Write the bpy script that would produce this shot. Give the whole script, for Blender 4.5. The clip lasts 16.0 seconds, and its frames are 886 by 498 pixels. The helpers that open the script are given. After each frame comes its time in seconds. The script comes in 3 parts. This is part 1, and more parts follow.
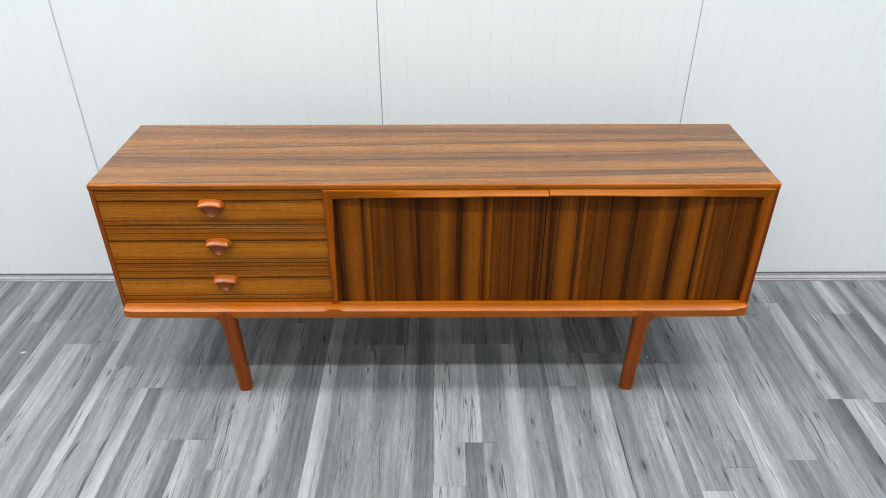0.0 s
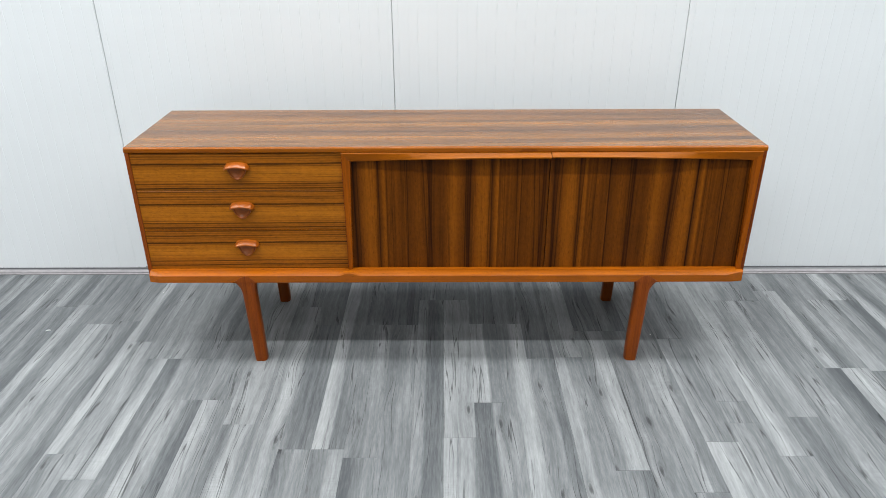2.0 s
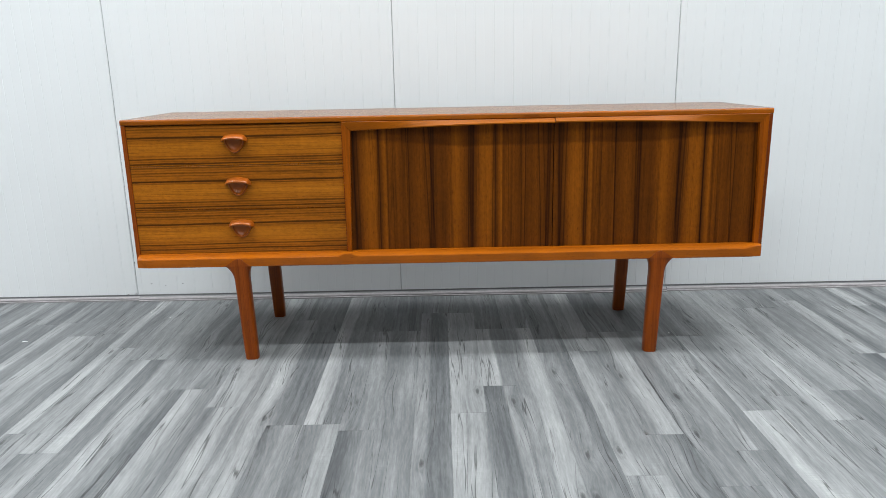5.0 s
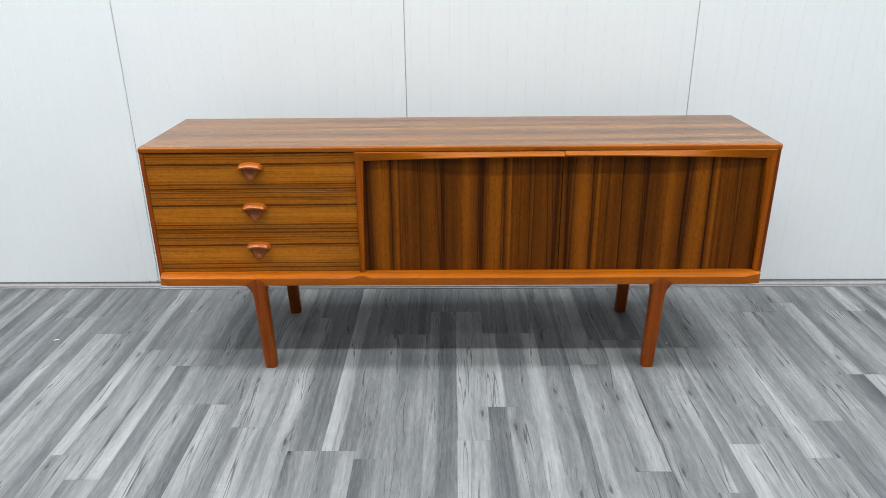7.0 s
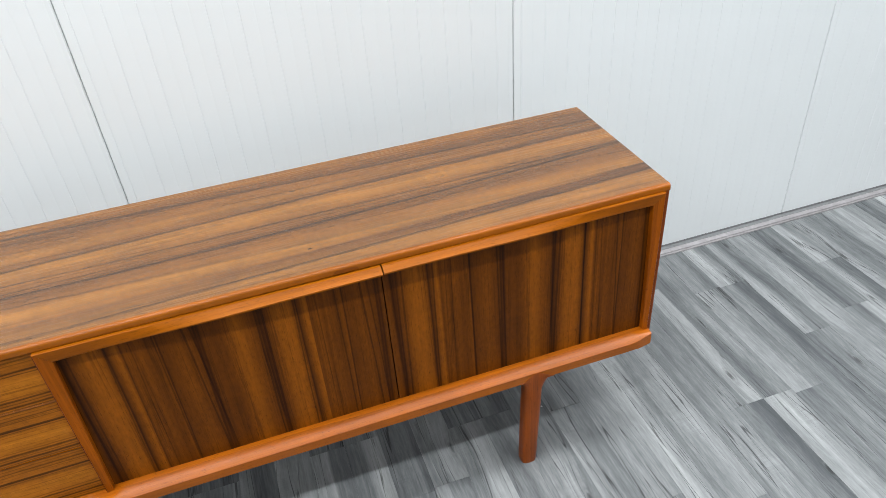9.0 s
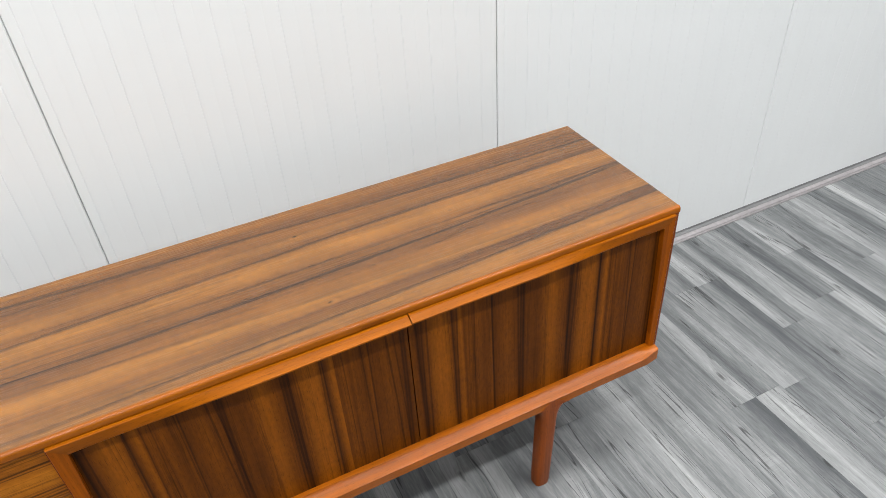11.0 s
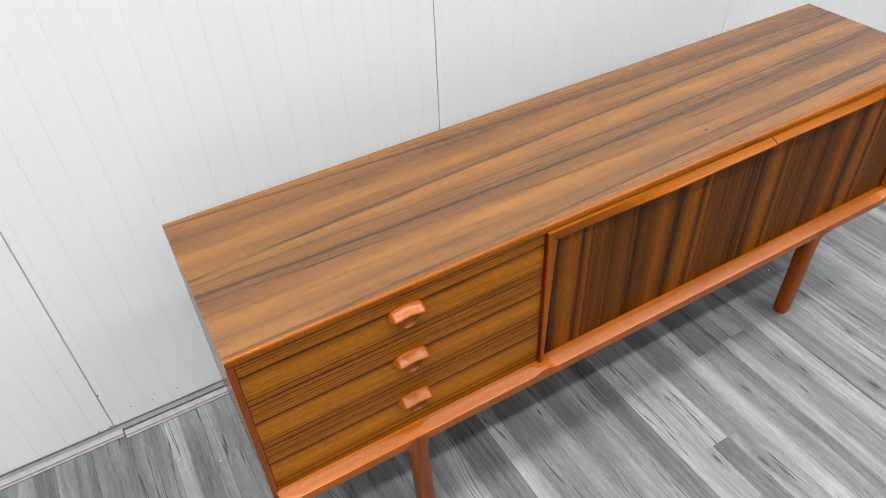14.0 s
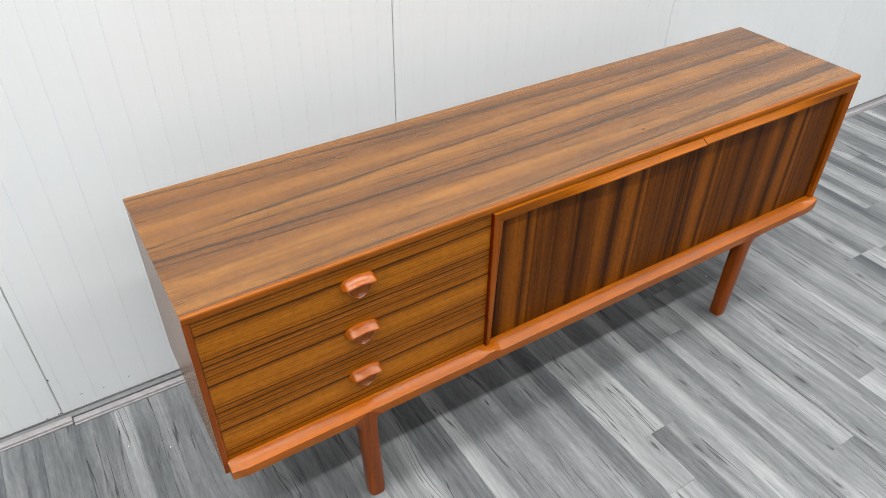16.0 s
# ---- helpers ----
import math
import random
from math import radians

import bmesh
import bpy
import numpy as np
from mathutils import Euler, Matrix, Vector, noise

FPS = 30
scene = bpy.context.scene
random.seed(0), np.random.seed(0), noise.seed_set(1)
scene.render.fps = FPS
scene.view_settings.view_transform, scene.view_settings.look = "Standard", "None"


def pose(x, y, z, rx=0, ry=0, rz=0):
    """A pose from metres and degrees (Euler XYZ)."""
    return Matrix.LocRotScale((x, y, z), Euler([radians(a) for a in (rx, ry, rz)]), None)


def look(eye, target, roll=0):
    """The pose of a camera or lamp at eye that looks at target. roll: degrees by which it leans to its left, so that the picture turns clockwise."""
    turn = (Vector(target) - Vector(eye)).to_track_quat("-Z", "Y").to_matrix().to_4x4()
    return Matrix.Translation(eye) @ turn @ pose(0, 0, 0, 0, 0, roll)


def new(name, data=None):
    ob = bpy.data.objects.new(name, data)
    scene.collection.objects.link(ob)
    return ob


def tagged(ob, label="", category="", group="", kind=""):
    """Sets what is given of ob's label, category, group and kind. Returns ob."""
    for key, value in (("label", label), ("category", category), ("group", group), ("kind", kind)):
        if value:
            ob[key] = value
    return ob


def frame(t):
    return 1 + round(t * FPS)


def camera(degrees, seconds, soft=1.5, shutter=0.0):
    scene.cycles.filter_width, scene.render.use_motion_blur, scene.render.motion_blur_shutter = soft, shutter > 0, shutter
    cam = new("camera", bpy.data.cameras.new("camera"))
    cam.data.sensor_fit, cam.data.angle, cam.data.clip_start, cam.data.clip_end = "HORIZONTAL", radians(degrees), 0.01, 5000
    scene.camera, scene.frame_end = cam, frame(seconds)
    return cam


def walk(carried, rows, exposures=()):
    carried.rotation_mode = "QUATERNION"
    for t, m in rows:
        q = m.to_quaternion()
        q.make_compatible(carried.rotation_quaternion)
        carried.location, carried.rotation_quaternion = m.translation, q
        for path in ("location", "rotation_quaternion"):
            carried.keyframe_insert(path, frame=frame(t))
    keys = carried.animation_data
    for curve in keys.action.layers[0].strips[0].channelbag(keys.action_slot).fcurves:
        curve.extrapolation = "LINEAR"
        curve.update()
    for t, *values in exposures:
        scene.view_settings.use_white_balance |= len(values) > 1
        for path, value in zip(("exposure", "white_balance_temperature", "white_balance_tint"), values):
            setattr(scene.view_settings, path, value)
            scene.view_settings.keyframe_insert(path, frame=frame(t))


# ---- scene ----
cam = camera(64.03, 16.0, soft=0.6)
PATH = [
    (0, (0.0210, 1.7823, 1.7149), (0.0245, 3.4703, 0.6422), -0.087),
    (0.5, (0.0327, 1.6443, 1.5926), (0.0245, 3.4015, 0.6377), 0.461),
    (1, (0.0325, 1.5213, 1.4962), (0.0375, 3.2949, 0.5719), 0.539),
    (1.5, (0.0065, 1.4936, 1.4625), (0.0089, 3.2880, 0.5794), 0.028),
    (2, (0.0013, 1.4924, 1.4588), (-0.0065, 3.2895, 0.5811), -0.254),
    (2.5, (0.0044, 1.4972, 1.4562), (-0.0021, 3.2970, 0.5839), -0.381),
    (3, (0.0155, 1.4830, 1.4212), (0.0164, 3.3144, 0.6174), 0.106),
    (3.5, (0.0058, 1.4403, 1.2017), (0.0265, 3.3326, 0.5547), 0.349),
    (4, (-0.0178, 1.3924, 0.8980), (-0.0046, 3.3337, 0.4174), -0.549),
    (6.5, (-0.0199, 1.4263, 1.0232), (-0.0242, 3.3464, 0.4633), -1.289),
    (7, (-0.0152, 1.4473, 1.3116), (-0.0448, 3.2999, 0.5584), -0.611),
    (7.3, (0.0287, 1.5207, 1.3806), (0.0393, 3.3434, 0.5574), -1.847),
    (7.5, (0.0525, 1.6009, 1.4089), (0.1190, 3.4127, 0.5645), -2.236),
    (7.7, (0.0533, 1.7173, 1.4274), (0.2054, 3.5056, 0.5448), -2.459),
    (8, (0.0809, 1.9786, 1.4586), (0.4277, 3.6962, 0.4944), -3.335),
    (8.3, (0.1298, 2.1641, 1.5161), (0.5171, 3.8202, 0.4638), -4.519),
    (8.5, (0.1356, 2.2885, 1.5284), (0.5675, 3.8975, 0.4219), -4.710),
    (9, (0.1323, 2.4704, 1.6187), (0.5874, 4.0221, 0.4417), -4.542),
    (9.2, (0.0931, 2.5570, 1.6697), (0.6328, 4.0588, 0.4642), -4.094),
    (11.3, (-0.0575, 2.6631, 1.6980), (0.5949, 4.1006, 0.4701), -3.419),
    (11.5, (-0.1246, 2.6811, 1.6959), (0.5278, 4.1143, 0.4628), -2.887),
    (12, (-0.4014, 2.7143, 1.6909), (0.2107, 4.1398, 0.4286), -4.520),
    (12.2, (-0.4746, 2.7031, 1.7018), (0.1533, 4.1112, 0.4278), -3.779),
    (12.5, (-0.5932, 2.6261, 1.7012), (0.0437, 4.0338, 0.4312), -3.199),
    (13, (-0.7688, 2.5849, 1.7219), (-0.1596, 3.9978, 0.4441), -2.751),
    (13.5, (-0.9318, 2.6720, 1.7206), (-0.2732, 4.0659, 0.4465), -3.111),
    (14, (-1.0324, 2.7248, 1.7010), (-0.3258, 4.0544, 0.3846), -3.099),
    (14.5, (-1.0593, 2.7329, 1.6961), (-0.3254, 4.0249, 0.3574), -2.117),
    (15, (-1.0711, 2.7215, 1.6940), (-0.3149, 4.0050, 0.3596), -1.520),
    (15.5, (-1.0780, 2.6979, 1.6960), (-0.3092, 3.9773, 0.3648), -1.256),
    (16, (-1.0910, 2.5929, 1.6543), (-0.2494, 3.9214, 0.4187), 0.762),
]
TINTS = [(0.0, -0.10, 6260, 7.2), (4.0, -0.16, 6220, 6.6), (6.5, -0.15, 6220, 6.6), (9.2, -0.09, 6220, 6.8), (11.3, -0.14, 6540, 9.5), (13.0, -0.14, 6480, 9.0), (16.0, -0.15, 6470, 9.0)]
walk(cam, [(t, look(eye, target, roll)) for t, eye, target, roll in PATH], TINTS)

# ---------------------------------------------------------------- light
world = bpy.data.worlds.new("world")
scene.world = world
world.use_nodes = True
world.node_tree.nodes["Background"].inputs[0].default_value = (0.9, 0.95, 1.0, 1)
world.node_tree.nodes["Background"].inputs[1].default_value = 0.015


def light_row(y, watts, x=0.4, length=11.4, width=0.16, z=4.92):
    """A row of ceiling tubes, or of added fill light, that runs along the wall."""
    lamp = bpy.data.lights.new("tube_or_fill_row", "AREA")
    lamp.shape, lamp.size, lamp.size_y, lamp.energy = "RECTANGLE", length, width, watts
    lamp.color = (1.0, 0.995, 0.985)
    ob = new("tube_or_fill_row", lamp)
    ob.matrix_world = pose(x, y, z)
    return ob


light_row(3.55, 360, -0.1, 10.6, 0.8)
light_row(1.64, 215, -2.85, 5.1, 0.24)
light_row(1.64, 155, 3.3, 5.2, 0.24)
# two wide unseen rows, added as soft fill for the sideboard's front
light_row(-0.30, 125, width=1.0)
light_row(-2.3, 150, width=1.2)
scene.view_settings.exposure = 0.0

# ---------------------------------------------------------------- materials
BOARD = 0.0985


def nodes_of(name):
    mat = bpy.data.materials.new(name)
    mat.use_nodes = True
    nt = mat.node_tree
    return mat, nt, nt.nodes["Principled BSDF"]


def add(nt, kind, **inputs):
    n = nt.nodes.new(kind)
    for key, value in inputs.items():
        n.inputs[key.replace("_", " ")].default_value = value
    return n


def math_node(nt, op, a, b=None, c=None):
    n = nt.nodes.new("ShaderNodeMath")
    n.operation = op
    for i, v in enumerate((a, b, c)):
        if v is None:
            continue
        if isinstance(v, (int, float)):
            n.inputs[i].default_value = v
        else:
            nt.links.new(v, n.inputs[i])
    return n.outputs[0]


def mix_color(nt, fac, a, b, blend="MIX"):
    n = nt.nodes.new("ShaderNodeMix")
    n.data_type, n.blend_type = "RGBA", blend
    for i, v in ((0, fac), (6, a), (7, b)):
        if isinstance(v, (int, float)):
            n.inputs[i].default_value = v
        elif isinstance(v, tuple):
            n.inputs[i].default_value = (*v, 1)
        else:
            nt.links.new(v, n.inputs[i])
    return n.outputs[2]


def ramp(nt, fac, stops, interpolation="LINEAR"):
    n = nt.nodes.new("ShaderNodeValToRGB")
    n.color_ramp.interpolation = interpolation
    els = n.color_ramp.elements
    while len(els) < len(stops):
        els.new(0.5)
    for e, (p, c) in zip(els, stops):
        e.position = p
        e.color = (*c, 1) if isinstance(c, tuple) else (c, c, c, 1)
    nt.links.new(fac, n.inputs[0])
    return n.outputs[0]


def noise_tex(nt, vec, scale, detail=4.0, rough=0.55, distortion=0.0):
    n = add(nt, "ShaderNodeTexNoise", Scale=scale, Detail=detail, Roughness=rough, Distortion=distortion)
    nt.links.new(vec, n.inputs["Vector"])
    return n.outputs["Fac"]


def combine(nt, x, y, z):
    n = nt.nodes.new("ShaderNodeCombineXYZ")
    for i, v in enumerate((x, y, z)):
        if isinstance(v, (int, float)):
            n.inputs[i].default_value = v
        else:
            nt.links.new(v, n.inputs[i])
    return n.outputs[0]


def coords(nt, kind="Object"):
    tc = nt.nodes.new("ShaderNodeTexCoord")
    sep = nt.nodes.new("ShaderNodeSeparateXYZ")
    nt.links.new(tc.outputs[kind], sep.inputs[0])
    return sep.outputs


def bump(nt, bsdf, height, strength, distance=0.001):
    b = add(nt, "ShaderNodeBump", Strength=strength, Distance=distance)
    nt.links.new(height, b.inputs["Height"])
    nt.links.new(b.outputs[0], bsdf.inputs["Normal"])


TONES = {"d": (0.040, 0.0145, 0.0045), "k": (0.075, 0.027, 0.0065), "n": (0.115, 0.043, 0.0085), "m": (0.165, 0.063, 0.011), "o": (0.265, 0.105, 0.017), "l": (0.35, 0.150, 0.028)}


def wood(name, along, across, depth, stops, period, offset=0.0, shear=0.0, wobble=0.012, tint=(1, 1, 1), gloss=0.33, fine=1.0, coat=0.0, coat_rough=0.13, depth_of_grain=1.0, knots=(), shine=0.2, veins=None, lines=(), wander=0.02, fold=None):
    """Striped veneer. along, across, depth: axes 0, 1, 2 of the object; stops: (0..1 across one leaf, tone)."""
    mat, nt, bsdf = nodes_of(name)
    xyz = coords(nt)
    g, a, d = xyz[along], xyz[across], xyz[depth]
    slow = noise_tex(nt, combine(nt, math_node(nt, "MULTIPLY", g, 1.3), math_node(nt, "MULTIPLY", a, 5.0), math_node(nt, "MULTIPLY", d, 3.0)), 1.0, 2.0)
    mid = noise_tex(nt, combine(nt, math_node(nt, "MULTIPLY", g, 5.0), math_node(nt, "MULTIPLY", a, 38.0), 0.3), 1.0, 3.0)
    u = math_node(nt, "ADD", a, math_node(nt, "MULTIPLY", g, shear))
    u = math_node(nt, "ADD", u, math_node(nt, "MULTIPLY", math_node(nt, "SUBTRACT", slow, 0.5), wobble * 3))
    u = math_node(nt, "ADD", u, math_node(nt, "MULTIPLY", math_node(nt, "SUBTRACT", mid, 0.5), wobble * 0.35))
    u = math_node(nt, "MULTIPLY_ADD", u, 1.0 / period, offset)
    u = math_node(nt, "FRACT", u)
    base = ramp(nt, u, [(p, TONES[c]) for p, c in stops])
    for kg, ka, size in knots:
        dg = math_node(nt, "MULTIPLY", math_node(nt, "SUBTRACT", g, kg), 0.45)
        da = math_node(nt, "SUBTRACT", a, ka)
        far = math_node(nt, "SQRT", math_node(nt, "ADD", math_node(nt, "MULTIPLY", dg, dg), math_node(nt, "MULTIPLY", da, da)))
        base = mix_color(nt, 1.0, base, ramp(nt, math_node(nt, "DIVIDE", far, size * 6), [(0.0, 0.25), (0.12, 0.45), (0.2, 0.9), (0.35, 1.25), (0.6, 0.92), (1.0, 1.0)]), "MULTIPLY")
    # fine streaks, drawn out along the grain
    streak = noise_tex(nt, combine(nt, math_node(nt, "MULTIPLY", g, 4.0), math_node(nt, "MULTIPLY", a, 300.0 * fine), math_node(nt, "MULTIPLY", d, 60.0)), 1.0, 5.0, 0.65)
    broad = noise_tex(nt, combine(nt, math_node(nt, "MULTIPLY", g, 2.2), math_node(nt, "MULTIPLY", a, 60.0), 4.0), 1.0, 4.0, 0.6)
    pores = noise_tex(nt, combine(nt, math_node(nt, "MULTIPLY", g, 60.0), math_node(nt, "MULTIPLY", a, 900.0), math_node(nt, "MULTIPLY", d, 900.0)), 1.0, 2.0, 0.5)
    cloud = noise_tex(nt, combine(nt, math_node(nt, "MULTIPLY", g, 6.0), math_node(nt, "MULTIPLY", a, 9.0), 1.7), 1.0, 3.0)
    base = mix_color(nt, 1.0, base, ramp(nt, streak, [(0.34, 1 - 0.40 * depth_of_grain), (0.5, 1.0), (0.66, 1 + 0.22 * depth_of_grain)]), "MULTIPLY")
    base = mix_color(nt, 1.0, base, ramp(nt, broad, [(0.36, 1 - 0.30 * depth_of_grain), (0.5, 1.0), (0.64, 1 + 0.14 * depth_of_grain)]), "MULTIPLY")
    base = mix_color(nt, 1.0, base, ramp(nt, pores, [(0.28, 0.55), (0.4, 1.0)]), "MULTIPLY")
    base = mix_color(nt, 1.0, base, ramp(nt, cloud, [(0.3, 0.88), (0.7, 1.1)]), "MULTIPLY")
    if lines:
        drift = noise_tex(nt, combine(nt, math_node(nt, "MULTIPLY", g, 4.0), math_node(nt, "MULTIPLY", a, 6.0), 5.0), 1.0, 3.0)
        drift = math_node(nt, "MULTIPLY", math_node(nt, "SUBTRACT", drift, 0.5), wander)
        thick = noise_tex(nt, combine(nt, math_node(nt, "MULTIPLY", g, 5.0), math_node(nt, "MULTIPLY", a, 20.0), 8.0), 1.0, 2.0)
        bent = math_node(nt, "ADD", a, drift)
        if fold:
            bent = math_node(nt, "ADD", math_node(nt, "FLOORED_MODULO", math_node(nt, "SUBTRACT", bent, fold[0]), fold[1]), fold[0])
        for at, slope, bow, width, dark, side, reach, veil_west, veil_east in lines:
            mid_line = math_node(nt, "MULTIPLY_ADD", math_node(nt, "MULTIPLY_ADD", g, bow, slope), g, at)
            off = math_node(nt, "SUBTRACT", bent, mid_line)
            near = math_node(nt, "DIVIDE", math_node(nt, "ABSOLUTE", off), width)
            near = math_node(nt, "ADD", near, math_node(nt, "MULTIPLY", math_node(nt, "SUBTRACT", thick, 0.5), 1.1))
            base = mix_color(nt, 1.0, base, ramp(nt, near, [(0.0, 1 - dark), (0.62, 1 - 0.85 * dark), (1.0, 1.0)]), "MULTIPLY")
            if reach:
                veil = math_node(nt, "DIVIDE", math_node(nt, "MULTIPLY", off, side), reach)
                veil = ramp(nt, veil, [(0.0, 0.0), (0.06, 1.0), (0.35, 0.62), (0.75, 0.2), (1.0, 0.0)])
                much = add(nt, "ShaderNodeMapRange", From_Min=-0.6, From_Max=0.7, To_Min=veil_west, To_Max=veil_east)
                nt.links.new(g, much.inputs["Value"])
                base = mix_color(nt, math_node(nt, "MULTIPLY", veil, much.outputs[0]), base, mix_color(nt, 1.0, base, (0.40, 0.35, 0.38), "MULTIPLY"))
    if veins:
        count, most = veins
        vein = noise_tex(nt, combine(nt, math_node(nt, "MULTIPLY", g, 0.9), math_node(nt, "MULTIPLY", a, count), 7.0), 1.0, 4.0, 0.5)
        where = noise_tex(nt, combine(nt, math_node(nt, "MULTIPLY", g, 3.0), math_node(nt, "MULTIPLY", a, count * 0.6), 2.0), 1.0, 2.0)
        vein = math_node(nt, "ABSOLUTE", math_node(nt, "SUBTRACT", vein, 0.5))
        vein = mix_color(nt, ramp(nt, where, [(0.40, 0.15), (0.58, 1.0)]), (1.0, 1.0, 1.0), ramp(nt, vein, [(0.0, 1 - most), (0.012, 1 - 0.8 * most), (0.026, 1.0)]))
        base = mix_color(nt, 1.0, base, vein, "MULTIPLY")
        # short flecks across the grain
        fleck = noise_tex(nt, combine(nt, math_node(nt, "MULTIPLY", g, 55.0), math_node(nt, "MULTIPLY", a, 110.0), 3.0), 1.0, 3.0, 0.6)
        base = mix_color(nt, 1.0, base, ramp(nt, fleck, [(0.32, 0.86), (0.5, 1.0), (0.68, 1.12)]), "MULTIPLY")
    base = mix_color(nt, 1.0, base, tint, "MULTIPLY")
    nt.links.new(base, bsdf.inputs["Base Color"])
    nt.links.new(ramp(nt, streak, [(0.2, gloss + 0.08), (0.8, gloss - 0.05)]), bsdf.inputs["Roughness"])
    bsdf.inputs["Specular IOR Level"].default_value = shine
    bsdf.inputs["Coat Weight"].default_value = coat
    bsdf.inputs["Coat Roughness"].default_value = coat_rough
    bump(nt, bsdf, pores, 0.12, 0.00008)
    return mat


LEAF = [(0.0, "k"), (0.015, "n"), (0.04, "m"), (0.10, "o"), (0.15, "o"), (0.185, "m"), (0.195, "d"), (0.208, "n"), (0.25, "o"), (0.268, "n"), (0.285, "m"), (0.31, "m"), (0.335, "n"), (0.35, "m"), (0.40, "n"),
        (0.446, "m"), (0.452, "d"), (0.460, "n"), (0.56, "m"), (0.632, "n"), (0.642, "d"), (0.652, "k"), (0.662, "d"), (0.674, "n"), (0.77, "n"), (0.80, "m"), (0.86, "o"), (0.915, "m"), (0.970, "n"), (0.982, "d"), (1.0, "k")]
TOP_LEAF = [(0.0, "o"), (0.045, "l"), (0.075, "o"), (0.087, "k"), (0.098, "n"), (0.12, "o"), (0.20, "l"), (0.27, "m"), (0.34, "o"), (0.364, "m"), (0.374, "d"), (0.385, "m"), (0.405, "o"), (0.45, "l"), (0.50, "o"),
            (0.514, "k"), (0.526, "n"), (0.55, "o"), (0.60, "l"), (0.618, "m"), (0.629, "d"), (0.641, "k"), (0.66, "m"), (0.72, "o"), (0.78, "m"), (0.84, "o"), (0.90, "m"), (0.913, "d"), (0.925, "n"), (0.95, "o"), (1.0, "o")]

# lines of the veneers: where, slope, bow, half width, darkness, then the smoky side, its reach, and how strong it is at either end
TOP_LINES = [
    (0.384, -0.035, 0.012, 0.0052, 0.52, 1, 0.040, 0.25, 0.45), (0.338, 0.004, 0.0, 0.0030, 0.22, 1, 0.024, 0.00, 0.25), (0.284, 0.036, -0.014, 0.0058, 0.60, 1, 0.070, 0.30, 0.98),
    (0.214, 0.004, 0.008, 0.0046, 0.50, 1, 0.045, 0.05, 0.45), (0.203, 0.002, 0.006, 0.0020, 0.30, -1, 0.02, 0.08, 0.18), (0.172, 0.018, 0.030, 0.0056, 0.66, 1, 0.022, 0.24, 0.28), (0.181, 0.020, 0.029, 0.0020, 0.36, 1, 0.0, 0.00, 0.00),
    (0.118, -0.030, 0.018, 0.0040, 0.34, 1, 0.030, 0.05, 0.45), (0.074, 0.026, 0.010, 0.0040, 0.25, -1, 0.062, 0.30, 0.95), (0.036, 0.036, 0.010, 0.0050, 0.52, 1, 0.030, 0.15, 0.55), (0.016, 0.012, 0.0, 0.0024, 0.24, 1, 0.0, 0.00, 0.00),
]
top_veneer = wood("top_veneer", 0, 1, 2, [(0.0, "o"), (0.2, "l"), (0.35, "o"), (0.5, "l"), (0.62, "o"), (0.8, "m"), (1.0, "o")], 0.212, shear=-0.012, wobble=0.008, tint=(0.67, 0.615, 0.42), gloss=0.25, shine=0.85, depth_of_grain=0.52, veins=(48.0, 0.38),
                  lines=TOP_LINES, wander=0.010, knots=((0.208, 0.334, 0.0026), (0.206, 0.089, 0.0028), (0.55, 0.251, 0.002), (0.70, 0.344, 0.002), (0.74, 0.205, 0.0016), (-0.45, 0.225, 0.0016)))


def door_lines(marks):
    """Dark lines of a door's veneer: where at mid height, lean, half width, darkness."""
    return [(at - lean * 0.54, lean, 0.0, half, dark * 0.8, 1 if n % 2 else -1, half * 5, 0.3, 0.3) for n, (at, lean, half, dark) in enumerate(marks)]


FIRST_LEAVES = door_lines(((-0.002, 0.0, 0.0026, 0.5), (0.009, 0.0, 0.0022, 0.55), (0.071, 0.018, 0.0020, 0.55), (0.101, 0.012, 0.0012, 0.4), (0.119, 0.006, 0.0012, 0.4), (0.163, -0.006, 0.0020, 0.5), (0.225, -0.036, 0.0028, 0.65), (0.240, -0.040, 0.0026, 0.6),
                           (0.356, 0.008, 0.0022, 0.6), (0.369, 0.012, 0.0028, 0.65), (0.432, 0.016, 0.0018, 0.6), (0.462, 0.004, 0.0012, 0.4), (0.480, 0.0, 0.0012, 0.4), (0.520, -0.006, 0.0020, 0.6), (0.579, -0.03, 0.0026, 0.65), (0.594, -0.032, 0.0018, 0.5)))
SECOND_LEAVES = door_lines(((-0.004, 0.014, 0.0024, 0.55), (0.007, 0.014, 0.0026, 0.6), (0.077, 0.010, 0.0022, 0.6), (0.104, 0.012, 0.0012, 0.4), (0.118, 0.008, 0.0012, 0.4), (0.164, -0.016, 0.0020, 0.6), (0.228, -0.018, 0.0028, 0.65), (0.240, -0.018, 0.0016, 0.5),
                            (0.362, 0.018, 0.0020, 0.5), (0.373, 0.018, 0.0030, 0.65), (0.440, -0.010, 0.0026, 0.65), (0.470, -0.02, 0.0012, 0.4), (0.486, -0.03, 0.0014, 0.45), (0.527, -0.045, 0.0020, 0.6), (0.596, -0.026, 0.0030, 0.6)))
door_veneer, second_veneer = (wood(name, 2, 0, 1, LEAF, period, shear=lean, wobble=0.0035, tint=(0.92, 0.66, 0.16), gloss=0.40, depth_of_grain=0.24, veins=(70.0, 0.34), shine=0.1, lines=lines, wander=0.005)
                              for name, period, lean, lines in (("door_veneer", 0.364, -0.006, FIRST_LEAVES), ("second_door_veneer", 0.372, 0.010, SECOND_LEAVES)))
DRAWER_LINES = []
